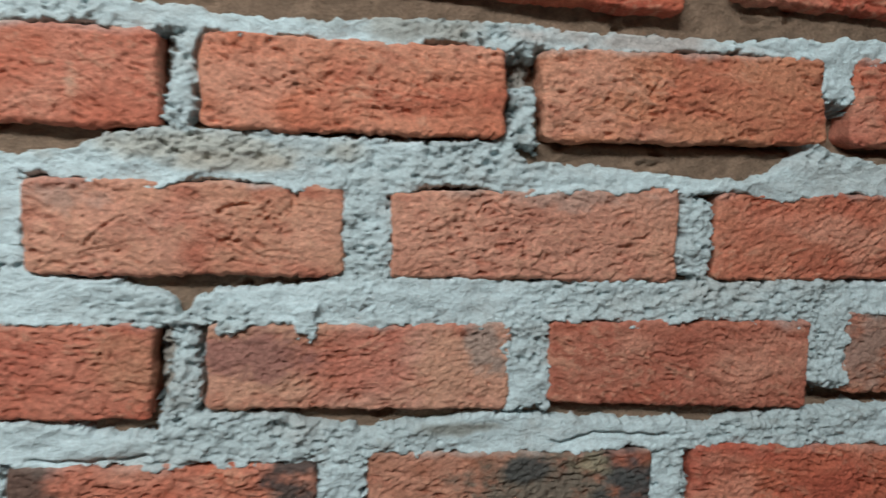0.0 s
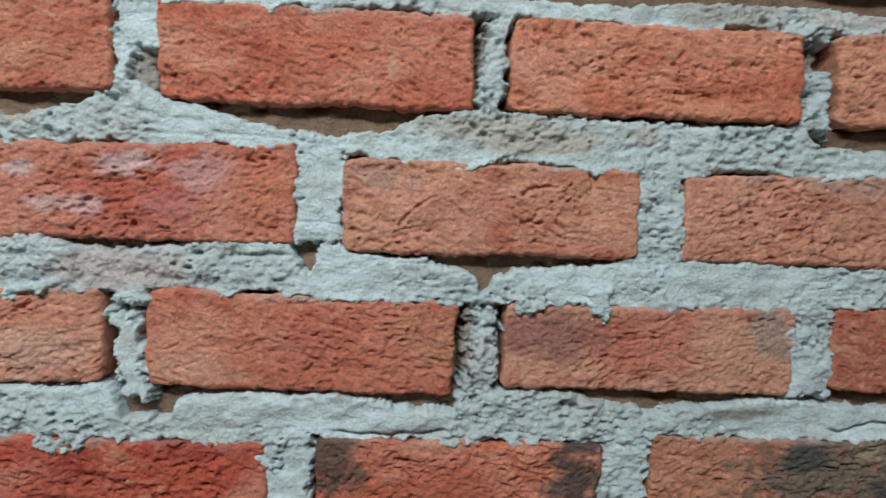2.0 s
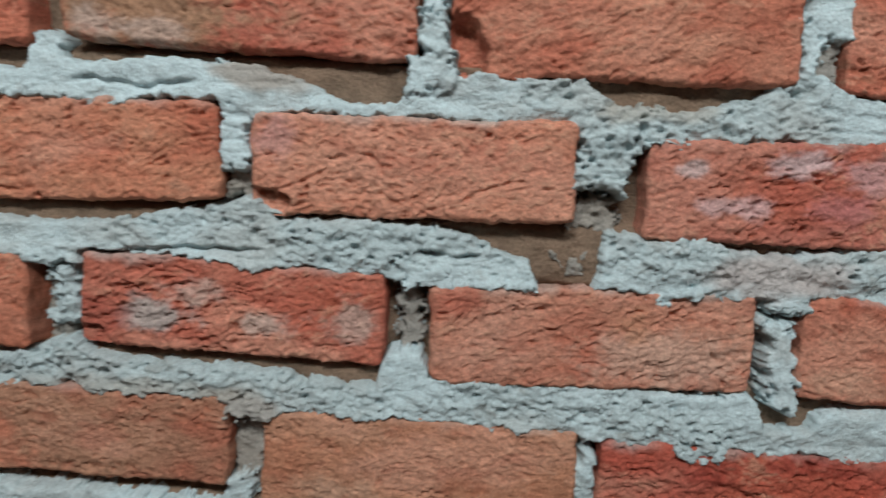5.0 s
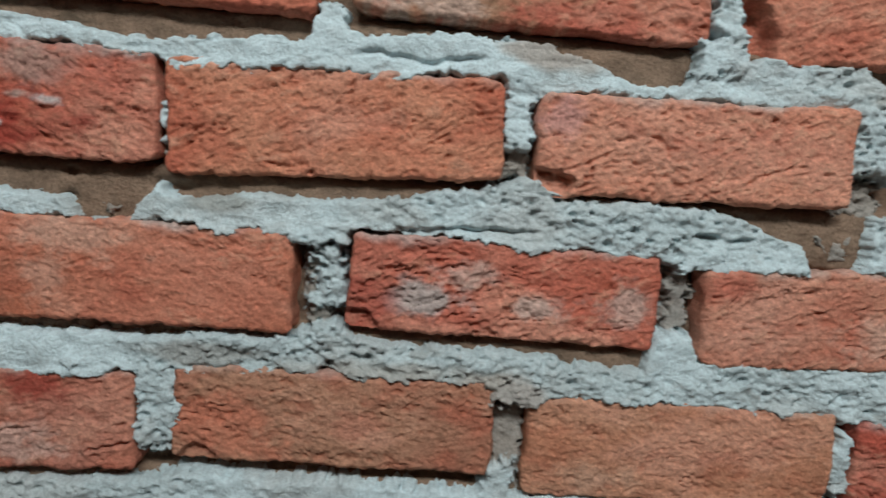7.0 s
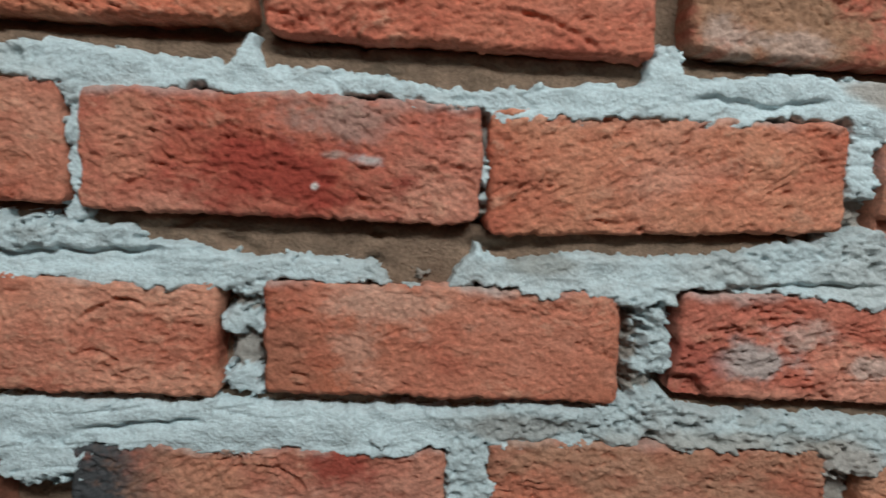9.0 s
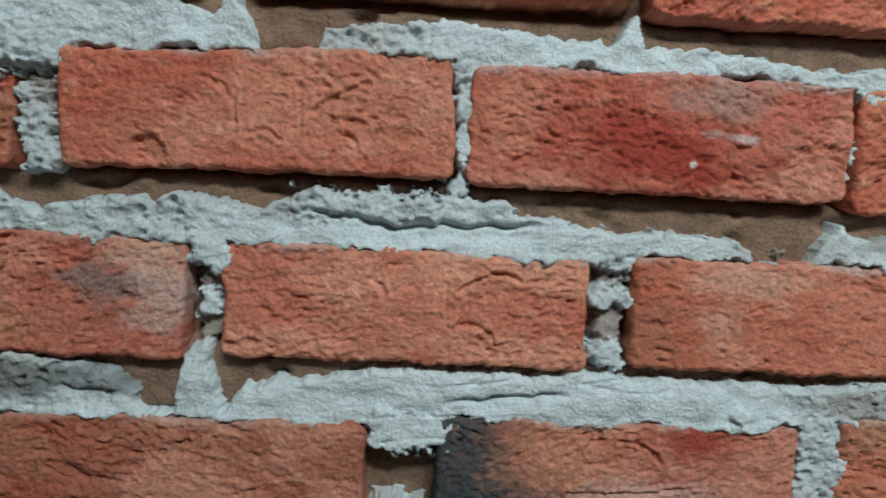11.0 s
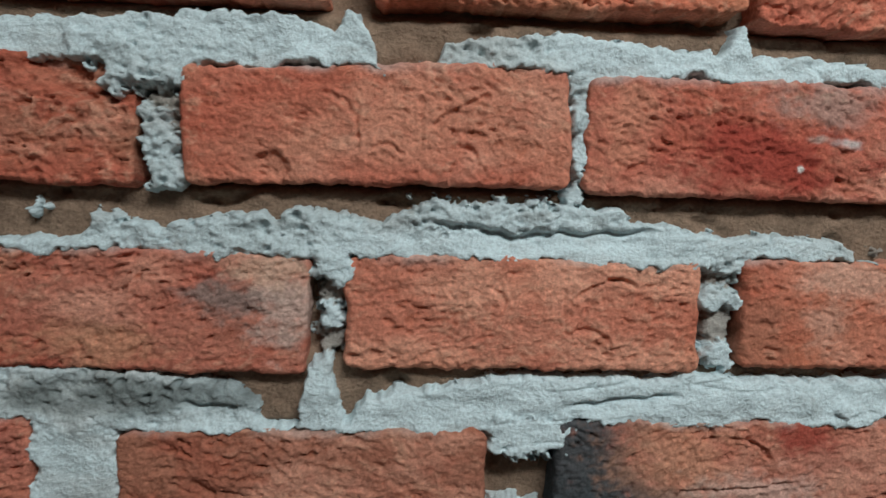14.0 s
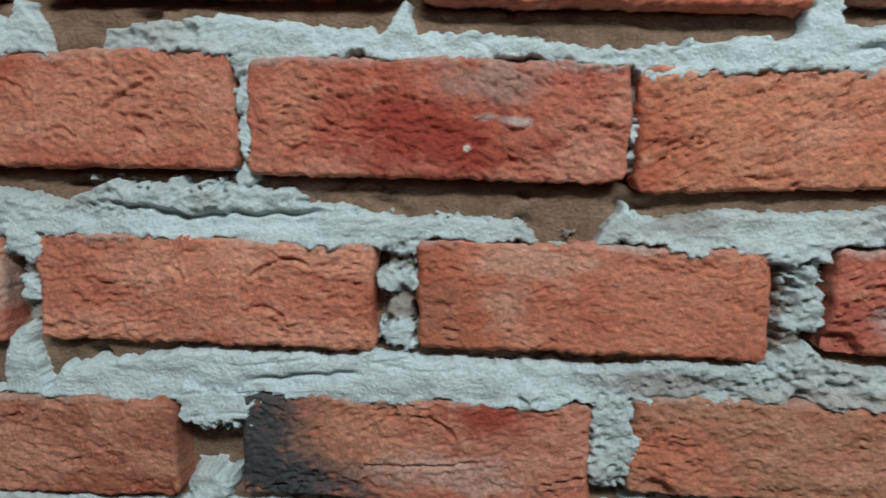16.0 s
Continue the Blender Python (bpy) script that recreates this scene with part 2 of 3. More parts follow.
# Course above the eye line, only its lower edge seen.
brick(1.120, 1.575, 0.212, 0.066, 0.5, ORANGE, TAN)
brick(1.358, 1.574, 0.212, 0.066, -0.5, TAN, ORANGE)
brick(1.594, 1.572, 0.210, 0.066, 0.6, RED, ORANGE)
brick(1.834, 1.570, 0.214, 0.066, 1.6, RED, ORANGE)
brick(2.088, 1.578, 0.220, 0.066, 2.0, RED, ORANGE)
brick(0.880, 1.577, 0.212, 0.066, -0.4, ORANGE, RED)
brick(0.640, 1.578, 0.212, 0.066, 0.4, TAN, RED)
brick(0.400, 1.580, 0.212, 0.066, -0.6, ORANGE, TAN)

# First course.
brick(0.279, 1.474, 0.222, 0.066, -0.4, ORANGE, RED)
brick(0.522, 1.478, 0.213, 0.066, -0.5, ORANGE, TAN, 1.2)
brick(0.746, 1.472, 0.212, 0.065, 1.1, (0.54, 0.21, 0.14), (0.48, 0.16, 0.11), 1.3, marks=[(0.02, -0.012, 0.075, -0.028, 0.004, 0.0016, 0.0018)])
brick(0.987, 1.473, 0.223, 0.064, 1.2, (0.44, 0.145, 0.10), (0.46, 0.165, 0.12), 0.9, stains=[(-0.075, 0.0, 0.085, 0.060, (0.37, 0.215, 0.135), 0.95), (-0.09, -0.022, 0.02, 0.012, PALE, 0.7), (-0.052, -0.026, 0.02, 0.01, PALE, 0.6)])
brick(1.227, 1.466, 0.213, 0.065, -0.7, (0.55, 0.265, 0.185), (0.56, 0.30, 0.21), 1.0, chips=[(-0.100, -0.016, 0.018, 0.022, 0.017)], marks=[(-0.105, 0.004, -0.068, 0.024, 0.003, 0.0015, 0.002)])
brick(1.470, 1.466, 0.210, 0.065, -0.5, (0.58, 0.255, 0.18), (0.52, 0.19, 0.125), 0.8, stains=[(0.05, -0.004, 0.006, 0.012, SAND, 0.8), (-0.04, 0.0, 0.03, 0.008, DEEP, 0.5)], lean=-0.004)
brick(1.707, 1.469, 0.208, 0.064, -0.4, (0.62, 0.30, 0.20), (0.57, 0.225, 0.14), 1.35, proud=0.001)
brick(1.950, 1.474, 0.221, 0.066, -1.8, (0.61, 0.305, 0.19), (0.56, 0.265, 0.165), 1.0, lean=-0.006, marks=[(-0.022, 0.012, -0.018, -0.012, -0.008, 0.0015, 0.0015), (0.0, -0.012, 0.035, -0.018, 0.005, 0.0015, 0.0015)])
brick(2.200, 1.482, 0.225, 0.067, -2.0, RED, ORANGE, 1.2)

# Second course.
brick(0.180, 1.374, 0.212, 0.070, 0.6, RED, BROWN, 1.2, chips=[(0.09, 0.032, 0.045, 0.022, 0.010)])
brick(0.421, 1.376, 0.218, 0.068, -2.0, (0.52, 0.19, 0.13), (0.57, 0.275, 0.19), 0.65, wedge=-0.003,
      marks=[(-0.03, 0.018, -0.012, -0.006, 0.006, 0.0015, 0.0016), (-0.012, 0.012, -0.012, -0.014, 0, 0.0012, 0.001), (-0.005, -0.014, 0.012, -0.016, 0.004, 0.0015, 0.0016), (0.024, 0.014, 0.024, -0.014, 0, 0.0012, 0.001), (0.032, 0.0, 0.062, 0.016, 0.002, 0.0014, 0.0018), (0.045, -0.012, 0.056, -0.022, 0.003, 0.0015, 0.002)],
      chips=[(-0.062, -0.024, 0.012, 0.010, 0.004)])
brick(0.650, 1.375, 0.219, 0.068, -0.1, (0.50, 0.185, 0.13), (0.48, 0.175, 0.125), 0.8, proud=0.001, stains=[(-0.005, -0.008, 0.07, 0.026, DEEP, 0.85), (0.032, 0.021, 0.050, 0.014, ASH, 0.6), (0.047, -0.001, 0.010, 0.004, (0.56, 0.55, 0.53), 0.8), (0.028, 0.002, 0.010, 0.003, PALE, 0.8), (0.018, -0.016, 0.0019, 0.0019, (0.7, 0.66, 0.62), 1.0), (-0.09, 0.008, 0.025, 0.03, LIGHT, 0.7), (0.08, 0.016, 0.03, 0.015, RED, 0.6)], chips=[(0.047, -0.001, 0.008, 0.0035, -0.0022), (0.018, -0.016, 0.003, 0.003, -0.001)])
brick(0.870, 1.374, 0.208, 0.067, -1.4, (0.60, 0.30, 0.195), (0.54, 0.225, 0.145), 1.4, wedge=0.004)
brick(1.100, 1.373, 0.206, 0.064, -1.3, (0.62, 0.33, 0.24), (0.60, 0.285, 0.19), 0.9, chips=[(-0.103, -0.026, 0.028, 0.012, 0.010)], marks=[(-0.035, 0.008, -0.02, -0.004, 0.004, 0.0015, 0.0018), (-0.10, -0.018, -0.055, -0.002, -0.003, 0.0012, 0.0016), (0.035, -0.018, 0.07, -0.006, 0.002, 0.0013, 0.0015)], stains=[(-0.09, 0.018, 0.02, 0.014, PINK, 0.5)])
brick(1.353, 1.370, 0.206, 0.066, -1.1, (0.51, 0.19, 0.15), (0.56, 0.27, 0.205), 1.4, wedge=-0.004, stains=[(-0.012, 0.018, 0.022, 0.009, (0.66, 0.46, 0.45), 0.95), (0.045, 0.014, 0.030, 0.014, PINK, 0.8), (-0.045, -0.010, 0.030, 0.008, (0.64, 0.42, 0.41), 0.8), (-0.075, 0.014, 0.010, 0.005, (0.66, 0.5, 0.48), 0.8), (0.08, 0.006, 0.03, 0.03, ORANGE, 0.8), (0.02, -0.01, 0.02, 0.012, (0.5, 0.2, 0.2), 0.6)])
brick(1.594, 1.368, 0.209, 0.065, -0.7, (0.60, 0.335, 0.255), (0.58, 0.335, 0.235), 0.85, stains=[(-0.08, 0.02, 0.03, 0.012, ASH, 0.5)], marks=[(0.02, 0.010, 0.045, 0.016, 0.003, 0.0015, 0.0022), (0.016, -0.006, 0.03, -0.004, -0.004, 0.0018, 0.002), (-0.065, -0.012, -0.04, 0.008, 0.002, 0.0012, 0.0015)], chips=[(0.071, 0.026, 0.005, 0.012, 0.004)])
brick(1.841, 1.369, 0.215, 0.067, -1.3, (0.57, 0.315, 0.235), (0.56, 0.30, 0.21), 1.1, wedge=-0.005, stains=[(0.02, 0.028, 0.08, 0.010, ASH, 0.5)], marks=[(-0.045, 0.016, -0.028, 0.018, 0.007, 0.0015, 0.002), (-0.05, 0.01, -0.03, 0.006, -0.006, 0.0015, 0.002)])
brick(2.096, 1.374, 0.230, 0.067, -1.5, (0.57, 0.255, 0.17), (0.51, 0.19, 0.125), 1.4)

# Third course.
brick(0.272, 1.268, 0.218, 0.070, 1.2, (0.45, 0.15, 0.105), (0.46, 0.20, 0.145), 1.1, stains=[(0.068, 0.008, 0.030, 0.016, (0.23, 0.19, 0.17), 0.8), (0.098, 0.008, 0.022, 0.028, PALE, 0.8), (-0.005, -0.02, 0.05, 0.014, TAN, 0.8), (-0.09, 0.02, 0.04, 0.02, TAN, 0.5), (0.09, 0.026, 0.03, 0.012, SAND, 0.7)])
brick(0.509, 1.269, 0.209, 0.067, -0.1, (0.65, 0.35, 0.25), (0.60, 0.285, 0.19), 0.6, seed=911, marks=[(0.03, 0.010, 0.055, 0.022, 0.002, 0.0014, 0.002), (0.048, 0.022, 0.065, 0.018, 0.002, 0.0014, 0.0018), (-0.022, 0.016, -0.016, -0.002, 0.006, 0.0014, 0.0014), (0.022, 0.014, 0.024, -0.010, 0, 0.0012, 0.001), (0.03, -0.01, 0.052, -0.020, 0.006, 0.0016, 0.002)])
brick(0.744, 1.272, 0.204, 0.066, 0.1, (0.54, 0.235, 0.16), (0.50, 0.195, 0.12), 0.55, stains=[(-0.03, 0.020, 0.040, 0.016, (0.64, 0.42, 0.32), 0.55), (-0.05, -0.006, 0.014, 0.026, (0.64, 0.42, 0.32), 0.45), (-0.09, -0.01, 0.02, 0.03, BROWN, 0.5)])
brick(0.984, 1.274, 0.202, 0.063, 1.0, (0.52, 0.20, 0.145), (0.50, 0.165, 0.115), 1.5, stains=[(-0.052, -0.008, 0.03, 0.012, (0.45, 0.38, 0.35), 0.95), (-0.03, 0.008, 0.022, 0.010, PALE, 0.7), (0.02, -0.008, 0.022, 0.010, PALE, 0.8), (0.08, -0.002, 0.02, 0.018, PALE, 0.7), (-0.09, -0.012, 0.02, 0.02, DEEP, 0.6)], chips=[(-0.096, -0.028, 0.016, 0.014, 0.007)])
brick(1.222, 1.268, 0.210, 0.067, -1.6, (0.56, 0.28, 0.20), (0.57, 0.33, 0.25), 1.1, stains=[(0.045, -0.008, 0.055, 0.022, (0.62, 0.41, 0.32), 0.65), (-0.085, 0.022, 0.03, 0.012, RED, 0.7), (0.03, 0.012, 0.02, 0.012, TAN, 0.7)], marks=[(0.03, 0.0, 0.06, 0.022, 0.002, 0.0012, 0.0014), (0.07, 0.018, 0.09, -0.022, -0.003, 0.001, 0.0012), (0.0, 0.008, 0.03, 0.004, 0.002, 0.0012, 0.001)])
brick(1.465, 1.269, 0.211, 0.068, 1.1, (0.55, 0.24, 0.17), (0.49, 0.155, 0.10), 0.7, stains=[(-0.07, -0.022, 0.04, 0.012, SAND, 0.5), (0.01, 0.006, 0.04, 0.02, RED, 0.6), (0.09, 0.0, 0.03, 0.03, TAN, 0.6)])
brick(1.715, 1.271, 0.215, 0.063, 0.1, (0.60, 0.35, 0.275), (0.58, 0.36, 0.26), 0.7, wedge=-0.003, stains=[(-0.075, 0.008, 0.045, 0.022, (0.32, 0.15, 0.13), 0.8), (0.09, 0.016, 0.022, 0.022, ASH, 0.8)], marks=[(0.022, 0.004, 0.036, -0.01, -0.006, 0.0015, 0.002)])
brick(1.959, 1.273, 0.211, 0.067, 0.7, (0.50, 0.225, 0.16), (0.44, 0.17, 0.12), 0.7, wedge=-0.004)
brick(2.206, 1.281, 0.215, 0.068, 0.2, BROWN, DUSKY, 1.0, stains=[(-0.09, 0.0, 0.03, 0.04, ASH, 0.6)])

# Fourth course.
brick(0.122, 1.172, 0.210, 0.068, 0.6, DUSKY, (0.34, 0.13, 0.11), 1.0)
brick(0.382, 1.165, 0.212, 0.066, -0.4, (0.34, 0.16, 0.11), (0.36, 0.155, 0.105), 1.0, seed=77, stains=[(-0.095, 0.018, 0.03, 0.03, BROWN, 0.7)])
brick(0.640, 1.172, 0.216, 0.067, -0.6, (0.47, 0.20, 0.14), (0.46, 0.22, 0.165), 1.5, stains=[(-0.098, 0.004, 0.050, 0.060, SOOT, 0.97), (-0.070, -0.024, 0.06, 0.030, SOOT, 0.9), (-0.035, 0.012, 0.045, 0.03, TAN, 0.6), (0.02, -0.012, 0.05, 0.016, PALE, 0.6), (0.05, 0.024, 0.02, 0.012, DEEP, 0.8)], marks=[(0.0, 0.022, 0.025, 0.010, 0.004, 0.0013, 0.002), (-0.03, -0.01, 0.05, -0.004, -0.003, 0.0013, 0.002), (0.08, -0.02, 0.105, -0.014, 0.0, 0.0014, 0.004)])
brick(0.878, 1.181, 0.209, 0.064, 0.5, (0.44, 0.265, 0.18), (0.40, 0.225, 0.155), 0.9, chips=[(-0.088, -0.032, 0.014, 0.012, 0.006)], stains=[(-0.07, -0.01, 0.04, 0.02, ORANGE, 0.6)])
brick(1.113, 1.170, 0.212, 0.069, 0.3, (0.52, 0.305, 0.205), (0.50, 0.26, 0.165), 0.7, stains=[(-0.06, -0.02, 0.03, 0.014, SAND, 0.6)])
brick(1.338, 1.163, 0.203, 0.069, 0.8, (0.47, 0.115, 0.08), (0.45, 0.135, 0.10), 1.7, stains=[(-0.03, 0.02, 0.02, 0.01, DEEP, 0.7), (0.04, 0.03, 0.03, 0.01, DEEP, 0.6)])
brick(1.579, 1.165, 0.206, 0.070, 0.0, ORANGE, DUSKY, 1.0, stains=[(-0.095, 0.02, 0.024, 0.03, (0.12, 0.09, 0.075), 0.9), (0.085, 0.01, 0.026, 0.05, (0.09, 0.075, 0.07), 0.95)])
brick(1.830, 1.172, 0.218, 0.068, 0.4, BROWN, (0.25, 0.15, 0.10), 1.2, stains=[(0.04, 0.008, 0.08, 0.03, (0.16, 0.15, 0.12), 0.9), (0.09, 0.012, 0.028, 0.04, SOOT, 0.8), (0.01, 0.02, 0.02, 0.012, SOOT, 0.7), (0.06, 0.022, 0.02, 0.01, (0.35, 0.30, 0.2), 0.7)])
brick(2.087, 1.170, 0.226, 0.072, 1.2, RED, ORANGE, 1.4)

# Course under the view.
for n in range(9):
    brick(0.26 + 0.243 * n, 1.062, 0.214, 0.066, (n * 37 % 5 - 2) * 0.3, (ORANGE, RED, TAN, DUSKY)[n % 4], (RED, TAN, ORANGE)[n % 3])


# ---- mortar ----
# Upper edge of each bed of mortar, as x and height; the gap above it stays open.
BED_A = [(0.10, 1.428), (0.209, 1.426), (0.340, 1.436), (0.380, 1.434), (0.395, 1.427), (0.404, 1.439), (0.412, 1.434), (0.418, 1.412), (0.425, 1.400), (0.452, 1.403), (0.458, 1.424), (0.480, 1.428), (0.528, 1.433), (0.544, 1.432), (0.587, 1.426), (0.620, 1.425), (0.627, 1.440), (0.631, 1.440), (0.637, 1.425), (0.679, 1.424), (0.716, 1.420), (0.764, 1.416), (0.779, 1.420), (0.848, 1.424), (0.853, 1.440), (0.868, 1.441), (0.876, 1.430), (0.914, 1.433), (0.956, 1.436), (0.999, 1.432), (1.024, 1.426), (1.042, 1.417), (1.060, 1.411), (1.088, 1.414), (1.097, 1.424)]
BED_A += [(1.102, 1.436), (1.120, 1.432), (1.149, 1.434), (1.207, 1.435), (1.217, 1.423), (1.247, 1.419), (1.273, 1.417), (1.306, 1.426), (1.325, 1.436), (1.350, 1.445), (1.369, 1.433), (1.399, 1.427), (1.437, 1.419), (1.467, 1.411), (1.482, 1.414), (1.521, 1.420), (1.540, 1.431), (1.583, 1.437), (1.639, 1.436), (1.768, 1.435), (1.812, 1.440), (1.831, 1.422), (1.882, 1.421), (1.940, 1.417), (2.000, 1.414), (2.020, 1.420), (2.055, 1.447), (2.089, 1.436), (2.123, 1.431), (2.35, 1.434)]
BED_B = [(0.10, 1.306), (0.255, 1.308), (0.264, 1.318), (0.297, 1.316), (0.337, 1.323), (0.356, 1.326), (0.362, 1.320), (0.368, 1.325), (0.390, 1.328), (0.423, 1.322), (0.453, 1.333), (0.486, 1.333), (0.520, 1.330), (0.528, 1.335), (0.562, 1.331), (0.579, 1.323), (0.607, 1.321), (0.635, 1.317), (0.660, 1.319), (0.701, 1.318), (0.711, 1.305), (0.745, 1.302), (0.751, 1.317), (0.758, 1.329), (0.769, 1.320), (0.825, 1.327), (0.875, 1.326), (0.908, 1.331), (0.945, 1.336), (0.975, 1.341), (0.988, 1.350), (1.004, 1.344), (1.019, 1.337)]
BED_B += [(1.055, 1.338), (1.120, 1.336), (1.140, 1.328), (1.165, 1.321), (1.179, 1.316), (1.184, 1.296), (1.222, 1.296), (1.226, 1.339), (1.251, 1.336), (1.275, 1.337), (1.310, 1.332), (1.340, 1.330), (1.374, 1.335), (1.408, 1.340), (1.453, 1.340), (1.459, 1.328), (1.467, 1.318), (1.475, 1.341), (1.500, 1.336), (1.547, 1.331), (1.584, 1.320), (1.587, 1.308), (1.592, 1.310), (1.596, 1.319), (1.612, 1.325), (1.640, 1.328), (1.680, 1.332), (1.694, 1.339), (1.730, 1.337), (1.779, 1.337), (1.865, 1.336), (1.950, 1.338), (2.35, 1.340)]
BED_C = [(0.10, 1.236), (0.207, 1.236), (0.268, 1.233), (0.308, 1.229), (0.336, 1.226), (0.352, 1.216), (0.357, 1.200), (0.377, 1.200), (0.383, 1.238), (0.394, 1.243), (0.400, 1.218), (0.405, 1.202), (0.410, 1.204), (0.416, 1.219), (0.446, 1.223), (0.492, 1.231), (0.526, 1.230), (0.604, 1.231), (0.611, 1.236), (0.625, 1.233), (0.658, 1.231), (0.724, 1.231), (0.753, 1.229), (0.795, 1.236), (0.831, 1.234), (0.851, 1.240), (0.872, 1.250), (0.889, 1.236), (0.938, 1.233), (0.980, 1.234), (1.040, 1.227), (1.081, 1.225), (1.089, 1.250), (1.112, 1.254), (1.117, 1.234)]
BED_C += [(1.219, 1.235), (1.277, 1.234), (1.311, 1.232), (1.327, 1.238), (1.338, 1.228), (1.344, 1.214), (1.370, 1.212), (1.381, 1.226), (1.401, 1.232), (1.478, 1.233), (1.518, 1.228), (1.572, 1.219), (1.576, 1.239), (1.606, 1.239), (1.660, 1.236), (1.684, 1.229), (1.716, 1.225), (1.753, 1.228), (1.783, 1.231), (1.825, 1.236), (1.861, 1.230), (1.961, 1.229), (1.980, 1.220), (2.008, 1.231), (2.067, 1.236), (2.35, 1.238)]
BED_D = [(0.10, 1.128), (0.30, 1.131), (0.50, 1.128), (0.75, 1.132), (0.78, 1.140), (0.99, 1.134), (1.20, 1.128), (1.50, 1.129), (1.80, 1.131), (2.35, 1.130)]
BED_TOP = [(0.10, 1.526), (0.30, 1.530), (0.60, 1.528), (1.00, 1.527), (1.30, 1.524), (1.45, 1.520), (1.60, 1.517), (1.66, 1.512), (1.74, 1.519), (1.80, 1.521), (1.90, 1.517), (2.00, 1.520), (2.10, 1.526), (2.35, 1.530)]
FILLS, SEAMS = [], []


def fill(x, z, w, h, y=0.001, lean=0.0):
    """Mortar left between two bricks of a course."""
    FILLS.append((x, z, w, h, y, lean))


fill(1.591, 1.474, 0.018, 0.056)
fill(1.586, 1.452, 0.014, 0.030, 0.001)
fill(1.586, 1.470, 0.016, 0.060, 0.011)
fill(1.821, 1.503, 0.020, 0.016)
fill(1.826, 1.453, 0.018, 0.050)
fill(2.073, 1.496, 0.022, 0.042, lean=-0.2)
fill(1.350, 1.490, 0.025, 0.050)
fill(1.342, 1.453, 0.013, 0.034)
fill(1.109, 1.463, 0.014, 0.040, -0.004)
fill(1.108, 1.433, 0.024, 0.026, -0.003)
fill(0.864, 1.436, 0.016, 0.020)
fill(1.715, 1.371, 0.034, 0.084)
fill(1.965, 1.370, 0.021, 0.064)
fill(1.473, 1.376, 0.029, 0.076)
fill(1.223, 1.392, 0.032, 0.058, 0.000, 0.15)
fill(0.983, 1.387, 0.0175, 0.048, 0.002)
fill(0.763, 1.366, 0.008, 0.024, 0.004)
fill(0.536, 1.394, 0.013, 0.042)
fill(0.536, 1.356, 0.010, 0.044)
fill(0.299, 1.405, 0.026, 0.030)
fill(0.297, 1.374, 0.016, 0.022, -0.001)
fill(0.302, 1.352, 0.018, 0.034, -0.001)
fill(1.837, 1.275, 0.031, 0.076)
fill(2.082, 1.287, 0.031, 0.066)
fill(1.593, 1.286, 0.018, 0.032, 0.001)
fill(1.592, 1.258, 0.0184, 0.034, 0.0)
fill(1.588, 1.240, 0.022, 0.020, 0.001)
fill(1.590, 1.270, 0.026, 0.066, 0.008)
fill(1.347, 1.258, 0.018, 0.062, -0.002, -0.16)
fill(0.862, 1.308, 0.032, 0.026)
fill(0.868, 1.276, 0.0184, 0.044, 0.004)
fill(0.630, 1.303, 0.024, 0.016, 0.002)
fill(0.630, 1.280, 0.020, 0.018, 0.002)
fill(0.630, 1.246, 0.018, 0.020, 0.002)
fill(0.396, 1.297, 0.022, 0.026, 0.001)
fill(0.397, 1.267, 0.016, 0.020, 0.005)
fill(1.954, 1.182, 0.024, 0.060)
fill(1.700, 1.185, 0.033, 0.060)
fill(1.454, 1.178, 0.033, 0.060, 0.002)
fill(1.227, 1.166, 0.012, 0.050)
fill(0.995, 1.208, 0.030, 0.020, -0.002)
fill(0.990, 1.143, 0.018, 0.026)
fill(0.762, 1.187, 0.023, 0.064)
fill(0.514, 1.207, 0.048, 0.032)
fill(0.509, 1.138, 0.028, 0.022, 0.006)
fill(0.252, 1.174, 0.044, 0.080)
# Lobes that hang over the bricks below, and crumbs.
fill(1.624, 1.305, 0.018, 0.026, -0.003)
fill(1.674, 1.305, 0.018, 0.026, -0.003)
fill(1.713, 1.321, 0.018, 0.022, -0.001)
fill(1.113, 1.303, 0.026, 0.020, -0.001)
fill(1.301, 1.198, 0.026, 0.024, -0.003)
fill(1.349, 1.302, 0.020, 0.022, -0.001)
fill(1.444, 1.189, 0.018, 0.024, -0.002)
fill(0.514, 1.196, 0.040, 0.028, -0.002)
fill(0.268, 1.412, 0.030, 0.024, -0.001)
fill(0.284, 1.404, 0.022, 0.026, -0.002)
fill(0.270, 1.319, 0.013, 0.010)
fill(0.227, 1.322, 0.009, 0.009, 0.004)
fill(0.287, 1.314, 0.007, 0.007, 0.002)
fill(0.484, 1.327, 0.080, 0.018, -0.002)
fill(1.281, 1.325, 0.056, 0.022, -0.001)
fill(0.711, 1.212, 0.009, 0.009, -0.002)
fill(1.196, 1.322, 0.012, 0.012, 0.011)
fill(1.212, 1.316, 0.014, 0.016, 0.012)
fill(0.436, 1.416, 0.016, 0.010, 0.012)
fill(0.728, 1.311, 0.008, 0.006, 0.008)
fill(1.275, 1.301, 0.026, 0.010, -0.002)


def seam(x0, z0, x1, z1, deep=0.0055):
    """A furrow that the trowel left in the mortar."""
    SEAMS.append((x0, z0, x1, z1, deep))


